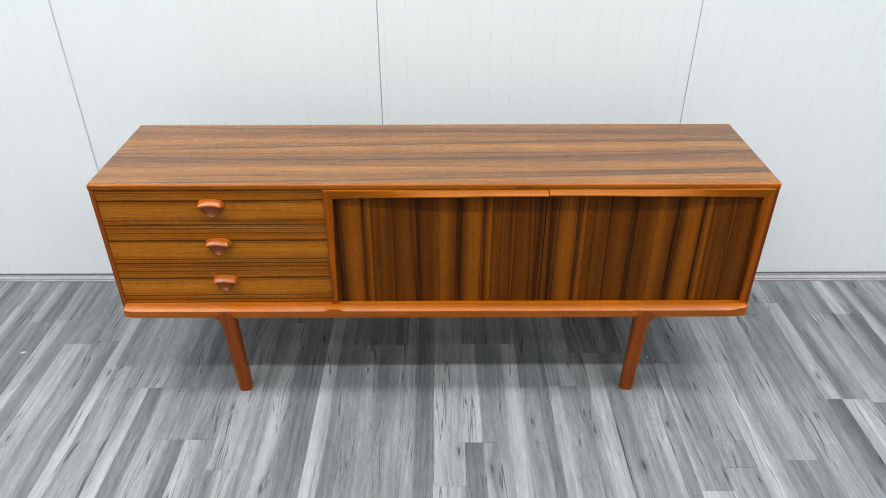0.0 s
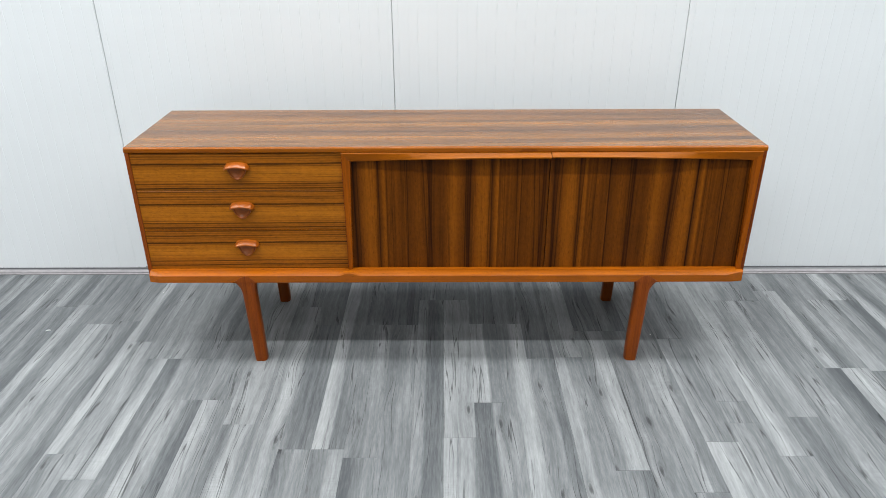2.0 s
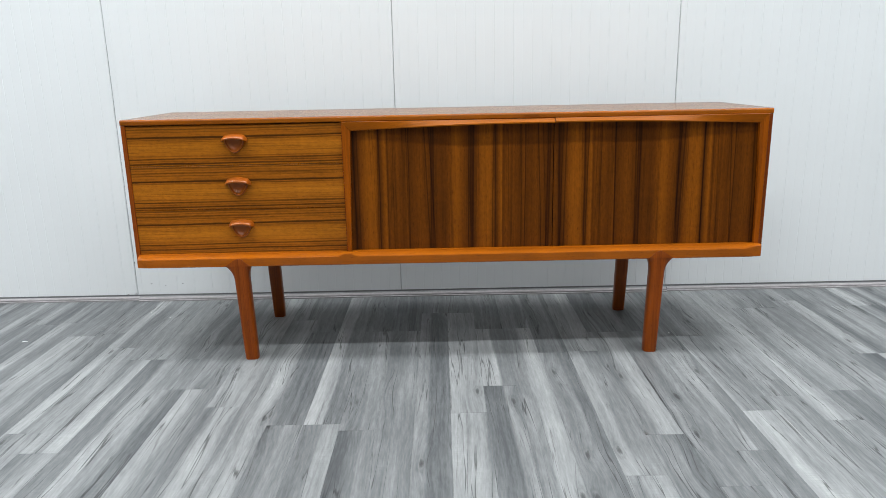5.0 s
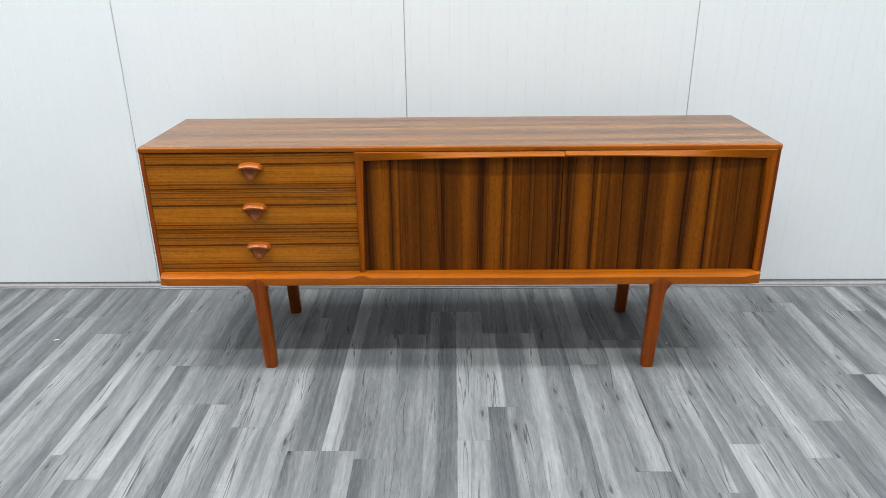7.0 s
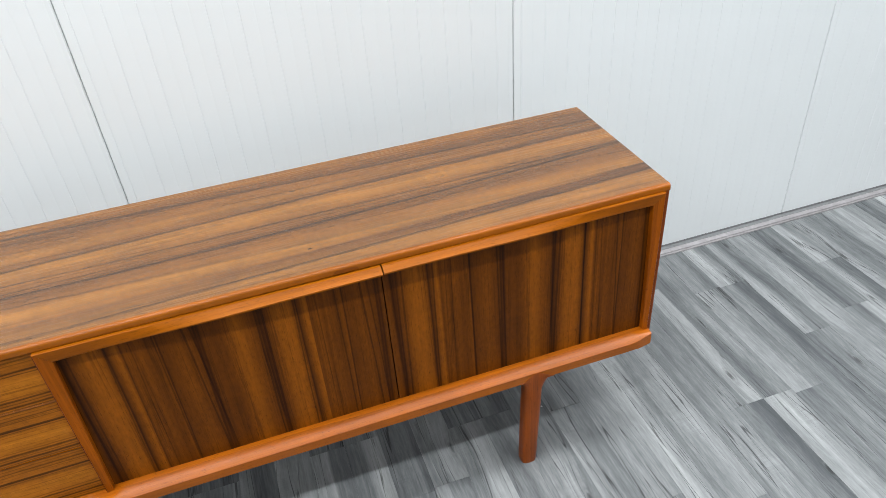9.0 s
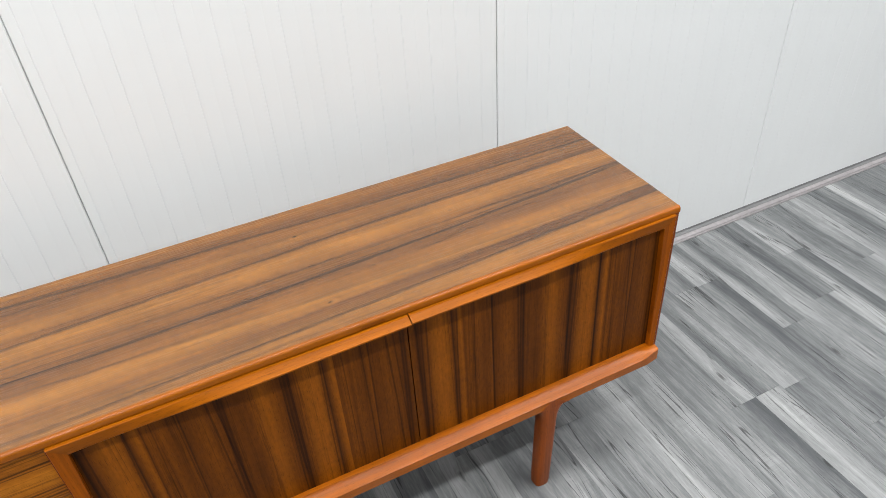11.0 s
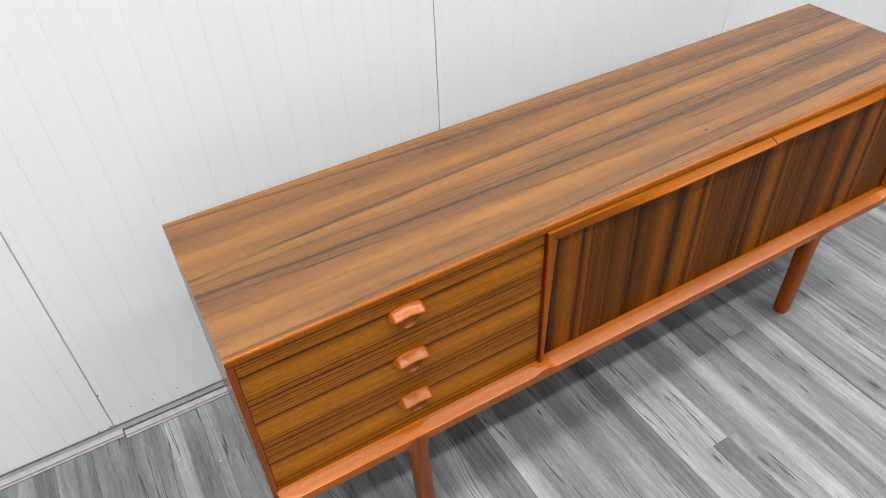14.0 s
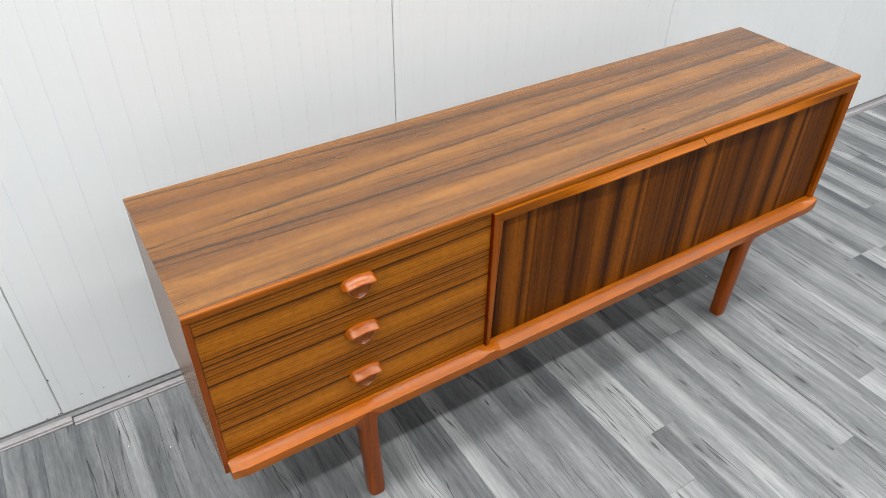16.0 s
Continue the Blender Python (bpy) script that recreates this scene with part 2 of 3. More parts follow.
for z, width, dark, side_way, reach, veil in ((0.7560, 0.0024, 0.50, 1, 0.008, 0.3), (0.7480, 0.0015, 0.40, 1, 0.0, 0), (0.7305, 0.0034, 0.74, -1, 0.014, 0.45), (0.7235, 0.0015, 0.40, 1, 0.0, 0),
                                              (0.7060, 0.0010, 0.20, 1, 0.0, 0), (0.6860, 0.0011, 0.22, 1, 0.0, 0), (0.6720, 0.0013, 0.32, 1, 0.0, 0), (0.6645, 0.0026, 0.62, -1, 0.010, 0.40), (0.6565, 0.0013, 0.38, 1, 0.0, 0),
                                              (0.6490, 0.0030, 0.68, 1, 0.012, 0.45), (0.6425, 0.0014, 0.40, 1, 0.0, 0), (0.6360, 0.0024, 0.52, 1, 0.009, 0.35), (0.6280, 0.0014, 0.36, 1, 0.0, 0)):
    DRAWER_LINES.append((z, 0.009, 0.002, width * 1.05, dark * 1.05, side_way, reach * 0.8, veil * 0.6, veil * 0.6))
drawer_veneer = wood("drawer_veneer", 0, 2, 1, [(0.0, "o"), (0.3, "l"), (0.5, "o"), (1.0, "o")], 0.1362, offset=-4.803, wobble=0.0022, tint=(1.26, 0.98, 0.27), gloss=0.36, depth_of_grain=0.32, veins=(150.0, 0.46), shine=0.15,
                     lines=DRAWER_LINES, wander=0.007, fold=(0.6205, 0.1362))
side_veneer = wood("side_veneer", 2, 1, 0, TOP_LEAF, 0.443, wobble=0.012, tint=(0.8, 0.75, 0.7), gloss=0.22)


def solid(name, along, tint=(1, 1, 1), gloss=0.30, coat=0.0, shine=0.24, coat_rough=0.13):
    others = [i for i in range(3) if i != along]
    return wood(name, along, others[0], others[1], [(0.0, "l"), (0.35, "o"), (0.7, "l"), (1.0, "o")], 0.061, wobble=0.01, tint=tint, gloss=gloss, coat=coat, coat_rough=coat_rough, depth_of_grain=0.45, shine=shine)


TEAK = (0.93, 0.60, 0.07)
teak_x = solid("teak_lengthwise", 0, (1.08, 0.65, 0.065), 0.30, 0.40, 0.10, 0.25)
teak_z = solid("teak_upright", 2, TEAK)
leg_teak = solid("reddish_teak", 2, (0.74, 0.36, 0.06))
red_teak = solid("dark_red_teak", 2, (0.40, 0.085, 0.03), 0.34, 0.0, 0.2)
edge_teak = solid("brown_teak_lengthwise", 0, (0.83, 0.53, 0.08), 0.24)
lip_teak = solid("satin_teak_lengthwise", 0, TEAK, 0.34, 0.0, 0.12)
post_teak = solid("satin_teak_upright", 2, (TEAK[0] * 0.98, TEAK[1] * 0.86, TEAK[2] * 0.9), 0.34, 0.0, 0.12)
handle_teak = solid("satin_red_teak", 0, (1.02, 0.57, 0.11), 0.32, 0.30, 0.35, 0.2)
# teak for the rear rail, with the shade under the case put into its colour
shaded_teak = solid("teak_shaded_inside", 0, (0.6, 0.5, 0.5), 0.5)


def plain(name, color, rough, scale=40.0, amount=0.06, relief=0.1, metal=0.0):
    mat, nt, bsdf = nodes_of(name)
    xyz = coords(nt)
    v = combine(nt, xyz[0], xyz[1], xyz[2])
    n1, n2 = noise_tex(nt, v, scale, 5.0), noise_tex(nt, v, scale * 0.04, 3.0)
    c = mix_color(nt, 1.0, color, ramp(nt, n1, [(0.3, 1 - amount), (0.7, 1 + amount)]), "MULTIPLY")
    c = mix_color(nt, 1.0, c, ramp(nt, n2, [(0.3, 1 - amount), (0.7, 1 + amount)]), "MULTIPLY")
    nt.links.new(c, bsdf.inputs["Base Color"])
    bsdf.inputs["Roughness"].default_value = rough
    bsdf.inputs["Metallic"].default_value = metal
    bump(nt, bsdf, n1, relief, 0.0005)
    return mat


panel_paint = plain("white_coated_panel", (0.80, 0.822, 0.835), 0.42, 3.0, 0.012, 0.02)
seam_rubber = plain("grey_joint_seal", (0.48, 0.49, 0.50), 0.7, 60.0, 0.2)
skirting_grey = plain("grey_wood_print_skirting", (0.26, 0.245, 0.25), 0.5, 50.0, 0.14)
channel_grey = plain("grey_metal_channel", (0.16, 0.162, 0.165), 0.45, 50.0, 0.1)
# greys of the unseen walls and ceiling, set to hold down bounced light
bounce_grey = plain("grey_unseen_wall", (0.26, 0.26, 0.26), 0.8, 6.0, 0.05)
ceiling_paint = plain("greyed_unseen_ceiling", (0.42, 0.42, 0.42), 0.8, 6.0, 0.05)
screed = plain("dark_underlay", (0.06, 0.06, 0.065), 0.9)
lining = plain("dark_plywood_underside", (0.10, 0.045, 0.02), 0.7, 20.0, 0.2)


def laminate(name, per_island=False):
    mat, nt, bsdf = nodes_of(name)
    xyz = coords(nt)
    info = nt.nodes.new("ShaderNodeObjectInfo")
    rnd = info.outputs["Random"]
    sep = nt.nodes.new("ShaderNodeSeparateColor")
    nt.links.new(info.outputs["Color"], sep.inputs[0])
    if per_island:
        rnd = nt.nodes.new("ShaderNodeNewGeometry").outputs["Random Per Island"]
        tone = math_node(nt, "MULTIPLY_ADD", rnd, 0.24, 0.40)
    shift = math_node(nt, "MULTIPLY", rnd, 37.0)
    x, y = xyz[0], xyz[1]
    # knots: the grain bends round them
    vor = add(nt, "ShaderNodeTexVoronoi", Scale=1.0)
    vor.voronoi_dimensions = "2D"
    nt.links.new(combine(nt, math_node(nt, "MULTIPLY_ADD", x, 6.0, shift), math_node(nt, "MULTIPLY_ADD", y, 1.9, shift), 0.0), vor.inputs["Vector"])
    knot = vor.outputs["Distance"]
    bend = ramp(nt, knot, [(0.0, 1.0), (0.10, 0.75), (0.25, 0.25), (0.5, 0.0)])
    gx = math_node(nt, "MULTIPLY_ADD", bend, 0.018, math_node(nt, "ADD", x, shift))
    warp = noise_tex(nt, combine(nt, math_node(nt, "MULTIPLY", gx, 9.0), math_node(nt, "MULTIPLY", y, 2.2), shift), 1.0, 3.0)
    gx = math_node(nt, "ADD", gx, math_node(nt, "MULTIPLY", warp, 0.014))
    streak = noise_tex(nt, combine(nt, math_node(nt, "MULTIPLY", gx, 95.0), math_node(nt, "MULTIPLY", y, 4.5), shift), 1.0, 5.0, 0.6)
    band = noise_tex(nt, combine(nt, math_node(nt, "MULTIPLY", gx, 22.0), math_node(nt, "MULTIPLY", y, 0.40), shift), 1.0, 3.0, 0.55)
    crack = noise_tex(nt, combine(nt, math_node(nt, "MULTIPLY", gx, 80.0), math_node(nt, "MULTIPLY", y, 4.5), math_node(nt, "ADD", shift, 5.0)), 1.0, 3.0, 0.6)
    saw = noise_tex(nt, combine(nt, math_node(nt, "MULTIPLY", x, 22.0), math_node(nt, "MULTIPLY", y, 330.0), shift), 1.0, 2.0)
    worn = noise_tex(nt, combine(nt, math_node(nt, "MULTIPLY", gx, 12.0), math_node(nt, "MULTIPLY", y, 3.2), math_node(nt, "ADD", shift, 9.0)), 1.0, 4.0, 0.6)
    hair = noise_tex(nt, combine(nt, math_node(nt, "MULTIPLY", gx, 240.0), math_node(nt, "MULTIPLY", y, 26.0), shift), 1.0, 4.0, 0.6)
    band = ramp(nt, band, [(0.32, 0.18), (0.40, 0.36), (0.445, 0.42), (0.48, 0.50), (0.53, 0.54), (0.565, 0.68), (0.61, 0.74), (0.68, 0.92)])
    if not per_island:
        # the print of a strip changes tone lengthwise: red and green hold its two sides, blue where they meet
        meet = math_node(nt, "SUBTRACT", math_node(nt, "MULTIPLY_ADD", math_node(nt, "SUBTRACT", warp, 0.5), 0.030, x), math_node(nt, "MULTIPLY", sep.outputs[2], BOARD))
        across = add(nt, "ShaderNodeMapRange", From_Min=-0.004, From_Max=0.004)
        nt.links.new(meet, across.inputs["Value"])
        tone = math_node(nt, "MULTIPLY_ADD", across.outputs[0], math_node(nt, "SUBTRACT", sep.outputs[1], sep.outputs[0]), sep.outputs[0])
        tone = math_node(nt, "MULTIPLY_ADD", tone, 0.78, 0.085)
    value = math_node(nt, "MULTIPLY_ADD", math_node(nt, "SUBTRACT", band, 0.5), 0.36, tone)
    value = math_node(nt, "MULTIPLY_ADD", math_node(nt, "SUBTRACT", streak, 0.5), 0.30, value)
    value = math_node(nt, "MULTIPLY_ADD", math_node(nt, "SUBTRACT", hair, 0.5), 0.36, value)
    value = math_node(nt, "MULTIPLY_ADD", math_node(nt, "SUBTRACT", worn, 0.5), 0.42, value)
    base = ramp(nt, value, [(0.0, (0.030, 0.033, 0.037)), (0.3, (0.073, 0.078, 0.083)), (0.5, (0.138, 0.144, 0.148)), (0.75, (0.250, 0.257, 0.260)), (1.0, (0.38, 0.387, 0.385))])
    vein = noise_tex(nt, combine(nt, math_node(nt, "MULTIPLY", gx, 30.0), math_node(nt, "MULTIPLY", y, 1.0), math_node(nt, "ADD", shift, 3.0)), 1.0, 2.5, 0.5)
    vein = math_node(nt, "ABSOLUTE", math_node(nt, "SUBTRACT", vein, 0.5))
    vein = mix_color(nt, ramp(nt, worn, [(0.44, 0.0), (0.54, 1.0)]), (1.0, 1.0, 1.0), ramp(nt, vein, [(0.0, 0.28), (0.006, 0.45), (0.012, 1.0)]))
    base = mix_color(nt, 1.0, base, vein, "MULTIPLY")
    base = mix_color(nt, 1.0, base, ramp(nt, crack, [(0.22, 0.30), (0.245, 0.6), (0.262, 1.0)]), "MULTIPLY")
    pick = nt.nodes.new("ShaderNodeSeparateColor")
    nt.links.new(vor.outputs["Color"], pick.inputs[0])
    blot = math_node(nt, "MULTIPLY_ADD", math_node(nt, "SUBTRACT", hair, 0.5), 0.06, knot)
    base = mix_color(nt, ramp(nt, pick.outputs[0], [(0.50, 0.0), (0.55, 1.0)]), base, mix_color(nt, 1.0, base, ramp(nt, blot, [(0.012, 0.32), (0.030, 0.55), (0.046, 0.95), (0.060, 0.82), (0.09, 1.0)]), "MULTIPLY"))
    base = mix_color(nt, ramp(nt, worn, [(0.50, 0.0), (0.64, 0.7)]), base, mix_color(nt, 1.0, base, ramp(nt, saw, [(0.35, 0.92), (0.6, 1.10)]), "MULTIPLY"))
    nt.links.new(base, bsdf.inputs["Base Color"])
    nt.links.new(ramp(nt, streak, [(0.3, 0.52), (0.7, 0.4)]), bsdf.inputs["Roughness"])
    bsdf.inputs["Specular IOR Level"].default_value = 0.32
    bump(nt, bsdf, math_node(nt, "ADD", streak, crack), 0.15, 0.0005)
    return mat


floor_print = laminate("grey_oak_laminate")
field_print = laminate("grey_oak_laminate_field", True)

# ---------------------------------------------------------------- mesh helpers


def finish(name, bm, material, smooth=False):
    bmesh.ops.recalc_face_normals(bm, faces=bm.faces)
    me = bpy.data.meshes.new(name)
    bm.to_mesh(me)
    bm.free()
    me.materials.append(material)
    if smooth:
        me.shade_smooth()
        me.set_sharp_from_angle(angle=radians(24 if smooth is True else smooth))
    return me


def part(name, bm, material, parent, label="", smooth=False):
    ob = new(name, finish(name, bm, material, smooth))
    ob.parent = parent
    if label:
        ob["label"] = label
    return ob


def box(bm, x0, x1, y0, y1, z0, z1, bevel=0.0, segments=1):
    made = bmesh.ops.create_cube(bm, size=1.0)
    for v in made["verts"]:
        v.co = Vector((x0 if v.co.x < 0 else x1, y0 if v.co.y < 0 else y1, z0 if v.co.z < 0 else z1))
    if bevel:
        edges = list({e for v in made["verts"] for e in v.link_edges})
        bmesh.ops.bevel(bm, geom=edges, offset=bevel, segments=segments, affect="EDGES", profile=0.5)
    return bm


def loft(bm, rings, closed_ends=True):
    rows = [[bm.verts.new(p) for p in ring] for ring in rings]
    n = len(rings[0])
    for a, b in zip(rows, rows[1:]):
        for i in range(n):
            j = (i + 1) % n
            bm.faces.new((a[i], a[j], b[j], b[i]))
    if closed_ends:
        bm.faces.new(rows[0])
        bm.faces.new(rows[-1])
    return bm


def thing(name, label, category, at=(0, 0, 0), **more):
    ob = new(name)
    ob.location = at
    ob.empty_display_size = 0.1
    return tagged(ob, label, category, **more)


def smoothstep(a, b, v):
    t = max(0.0, min(1.0, (v - a) / (b - a)))
    return t * t * (3 - 2 * t)


# ---------------------------------------------------------------- room
FRONT, DEPTH, HEIGHT, HALF = 3.6, 0.443, 0.780, 1.0
WALL_Y, WEST, EAST, SOUTH, CEIL = 4.27, -5.4, 6.2, -5.0, 5.0
SEAM, PANEL = -0.199, 1.1135


def panel_mesh(width):
    """A coated wall panel with shallow micro-ribs, alternately deeper and fainter."""
    bm = bmesh.new()
    edge, ribs = 0.0013, 30
    profile = [(edge, 0.003), (edge + 0.0020, 0.0)]
    step = PANEL / ribs
    for i in range(ribs):
        deep = 0.0003 if i % 2 else 0.0009
        half = 0.0026 if i % 2 else 0.0020
        x = (i + 0.62) * step
        profile += [(x - half, 0.0), (x, deep), (x + half, 0.0)]
    profile += [(width - edge - 0.0020, 0.0), (width - edge, 0.003)]
    low = [bm.verts.new((x, y, 0.0)) for x, y in profile]
    high = [bm.verts.new((x, y, CEIL)) for x, y in profile]
    for i in range(len(profile) - 1):
        bm.faces.new((low[i], low[i + 1], high[i + 1], high[i]))
    back_low = [bm.verts.new((x, 0.004, 0.0)) for x in (edge, width - edge)]
    back_high = [bm.verts.new((x, 0.004, CEIL)) for x in (edge, width - edge)]
    bm.faces.new((low[0], high[0], back_high[0], back_low[0]))
    bm.faces.new((low[-1], back_low[1], back_high[1], high[-1]))
    return finish("panel", bm, panel_paint)


bm = box(bmesh.new(), WEST - 0.1, EAST + 0.1, WALL_Y + 0.0045, WALL_Y + 0.12, 0, CEIL)
north = tagged(new("wall_north", finish("wall_north", bm, seam_rubber)), "white coated wall panels with dark vertical joints and fine ribs", "wall", kind="structure")
shared, wide = panel_mesh(PANEL), panel_mesh(PANEL + 0.022)
for i in range(-5, 6):
    x0 = SEAM + i * PANEL + (0.022 if i > 1 else 0.0)
    p = new("panel", wide if i == 1 else shared)
    p.parent, p.location = north, (x0, WALL_Y, 0)

# scuffs along the foot of the panels
scuff_dirt = plain("dark_scuff", (0.07, 0.068, 0.066), 0.8, 300.0, 0.2)
for x, z, wide, high in ((-1.309, 0.155, 0.0035, 0.008), (-1.354, 0.018, 0.005, 0.004), (-1.318, 0.019, 0.009, 0.004), (-1.249, 0.062, 0.005, 0.003), (-1.190, 0.055, 0.004, 0.003), (-1.118, 0.060, 0.003, 0.004)):
    ring = [(x + wide * math.cos(a) * (0.6 + 0.3 * math.sin(3 * a + x * 40)), z + high * math.sin(a) * (0.6 + 0.3 * math.cos(2 * a))) for a in (math.pi * k / 5 for k in range(10))]
    part("scuff", loft(bmesh.new(), [[(u, WALL_Y - d, v) for u, v in ring] for d in (-0.0002, 0.0004)]), scuff_dirt, north, "small dark scuff mark")

# walls and ceiling out of view, added to close the room and limit bounce
for name, dims in (("wall_west", (WEST - 0.1, WEST, SOUTH, WALL_Y, 0, CEIL)), ("wall_east", (EAST, EAST + 0.1, SOUTH, WALL_Y, 0, CEIL)),
                   ("wall_south", (WEST - 0.1, EAST + 0.1, SOUTH - 0.1, SOUTH, 0, CEIL))):
    tagged(new(name, finish(name, box(bmesh.new(), *dims), bounce_grey)), "plain grey wall, unseen, added to close the room", "wall", kind="structure")
tagged(new("ceiling", finish("ceiling", box(bmesh.new(), WEST - 0.1, EAST + 0.1, SOUTH - 0.1, WALL_Y + 0.12, CEIL, CEIL + 0.1), ceiling_paint)),
       "plain grey ceiling, unseen, added to close the room", "ceiling", kind="structure")


def skirting_piece(length, height=0.014, deep=0.021):
    """A length of stepped floor moulding with a groove along it."""
    profile = [(0, 0), (-deep, 0), (-deep, height * 0.30), (-deep + 0.003, height * 0.42), (-deep + 0.006, height * 0.46), (-deep + 0.006, height * 0.56),
               (-deep + 0.004, height * 0.60), (-deep + 0.005, height * 0.80), (-deep + 0.011, height * 0.96), (-deep + 0.016, height), (0, height)]
    return loft(bmesh.new(), [[(x, y, z) for y, z in profile] for x in (0.0, length)])


skirt = thing("baseboard", "thin grey floor moulding in butted lengths along the wall", "skirting", (0, WALL_Y, 0), kind="structure")
for x0, x1, out, turn in ((WEST, -1.294, 0.019, 0.0), (-1.290, 0.908, 0.030, -0.12), (0.913, EAST, 0.026, 0.1)):
    ob = part("moulding", skirting_piece(x1 - x0), skirting_grey, skirt)
    ob.location, ob.rotation_euler = (x0, -out, 0), (0, 0, radians(turn))
bm = loft(bmesh.new(), [[(x, y, z) for y, z in ((0.0, 0.0), (-0.017, 0.0), (-0.017, 0.007), (-0.015, 0.009), (-0.003, 0.010), (-0.003, 0.016), (0.0, 0.016))] for x in (WEST, EAST)])
part("channel", bm, channel_grey, skirt, "grey metal channel under the wall panels")

# ---------------------------------------------------------------- sideboard
side = thing("sideboard", "long teak sideboard with three drawers and two striped doors", "sideboard", (0, FRONT, 0))


def sideboard_top():
    """Veneered slab, its front edge rounded over and lipped in solid teak."""
    t = 0.017
    part("top", box(bmesh.new(), -HALF, HALF, 0.0095, DEPTH, HEIGHT - t, HEIGHT, 0.0004), top_veneer, side, "striped teak veneer top with small knots")
    r = 0.0065
    section = [(0.0092, HEIGHT - t)]
    section += [(0.002, HEIGHT - t), (0.0, HEIGHT - t + 0.002), (0.0, HEIGHT - r)]
    section += [(r - r * math.cos(a), HEIGHT - r + r * math.sin(a)) for a in (0.4, 0.8, 1.2)]
    section += [(r, HEIGHT), (0.0092, HEIGHT)]
    part("front_edge", loft(bmesh.new(), [[(x, y, z) for y, z in section] for x in (-HALF, HALF)]), edge_teak, side, "rounded solid teak front edge", smooth=True)


def sideboard_case():
    low, high = 0.318, HEIGHT - 0.0172
    for s in (-1, 1):
        a, b = sorted((s * HALF, s * (HALF - 0.0135)))
        part("side_panel", box(bmesh.new(), a + 0.0005, b - 0.0005, 0.010, DEPTH, low, high, 0.0008), side_veneer, side)
        # the redder leg teak holds the shade on this edging in its colour
        part("side_edge", box(bmesh.new(), a, b, 0.0015, 0.0098, low, high, 0.0016, 2), leg_teak, side, "solid teak edging")
    part("back_panel", box(bmesh.new(), -HALF + 0.014, HALF - 0.014, DEPTH - 0.012, DEPTH - 0.004, low, high), lining, side)
    part("bottom_panel", box(bmesh.new(), -HALF + 0.014, HALF - 0.014, 0.03, DEPTH - 0.0125, 0.336, 0.352), lining, side)
    part("divider", box(bmesh.new(), -0.3335, -0.3265, 0.0235, DEPTH - 0.0125, 0.3525, high), teak_z, side)
    part("rear_rail", box(bmesh.new(), -HALF + 0.014, HALF - 0.014, 0.395, 0.425, 0.320, 0.3355, 0.002), shaded_teak, side)


def front_rail():
    """Solid rail, chamfered along its upper edge; the chamfer runs out by the doors' post and at the end."""
    rings = []
    n = 220
    for i in range(n + 1):
        x = -0.9905 * math.cos(math.pi * i / n) if i in (1, 2, 3, n - 1, n - 2, n - 3) else -0.9905 + 1.981 * i / n
        flat = 1.0
        for c, w in ((-0.3205, 0.032), (0.985, 0.052)):
            flat = min(flat, smoothstep(w * 0.25, w, abs(x - c)))
        for c in (-0.66, 0.66):
            flat = min(flat, 0.93 + 0.07 * smoothstep(0.0, 0.045, abs(x - c)))
        end = min(1.0, abs(abs(x) - 0.9905) / 0.011)
        back = 0.010 * (1 - math.sqrt(max(0.0, 1 - (1 - end) ** 2)))
        cy, cz = 0.0330 * (0.20 + 0.80 * flat), 0.0125 * (0.18 + 0.82 * flat)
        y0, top, low = -0.0280 + back, 0.3568 - 0.001 * (1 - flat), 0.3180
        cy, bow = max(0.002, min(cy, 0.0345 - back)), 0.05
        rings.append([(x, 0.022, low), (x, y0 + 0.002, low), (x, y0, low + 0.002), (x, y0, top - cz)]
                     + [(x, y0 + cy * u - bow * cy * math.sin(math.pi * u), top - cz * (1 - u) + bow * cz * math.sin(math.pi * u)) for u in (0.25, 0.5, 0.75)] + [(x, y0 + cy, top), (x, 0.022, top)])
    part("front_rail", loft(bmesh.new(), rings), teak_x, side, "chamfered solid teak rail", smooth=True)


def leg(x, y, front):
    """Tapered round leg whose head spreads in a curve into the rail."""
    rings = []
    n = 32
    way = 1 if x > 0 else -1
    lean = 0.012 * way
    for i in range(30):
        z = 0.3187 * (i / 29) ** 0.7
        t = z / 0.3187
        r = 0.0215 + 0.0025 * t
        flare = max(0.0, (t - 0.84) / 0.16) ** 2.4
        soft = 0.0008 if i == 0 else 0.0
        ring = []
        for k in range(n):
            a = 2 * math.pi * k / n
            c, s = math.cos(a), math.sin(a)
            spread = flare * (0.026 if c * way > 0 else 0.012)
            ring.append((x + lean * t + (r + spread - soft) * math.copysign(abs(c) ** 0.62, c), y + (r - soft) * math.copysign(abs(s) ** 0.62, s), max(z, 0.0005)))
        rings.append(ring)
    ob = part("leg", loft(bmesh.new(), rings), leg_teak, side, smooth=True)
    if front:
        # pointed head let into the face of the rail
        xc, yf = x + lean, -0.0288
        outline = [(way * u, z) for u, z in ((-0.036, 0.3187), (-0.031, 0.3225), (-0.022, 0.3300), (-0.012, 0.3395), (-0.004, 0.3432), (0.004, 0.3432), (0.014, 0.3395), (0.028, 0.3300), (0.040, 0.3225), (0.050, 0.3187))]
        part("leg_head", loft(bmesh.new(), [[(xc + u, yf + d, z) for u, z in outline] for d in (0.0, 0.006)]), leg_teak, ob)
    return ob


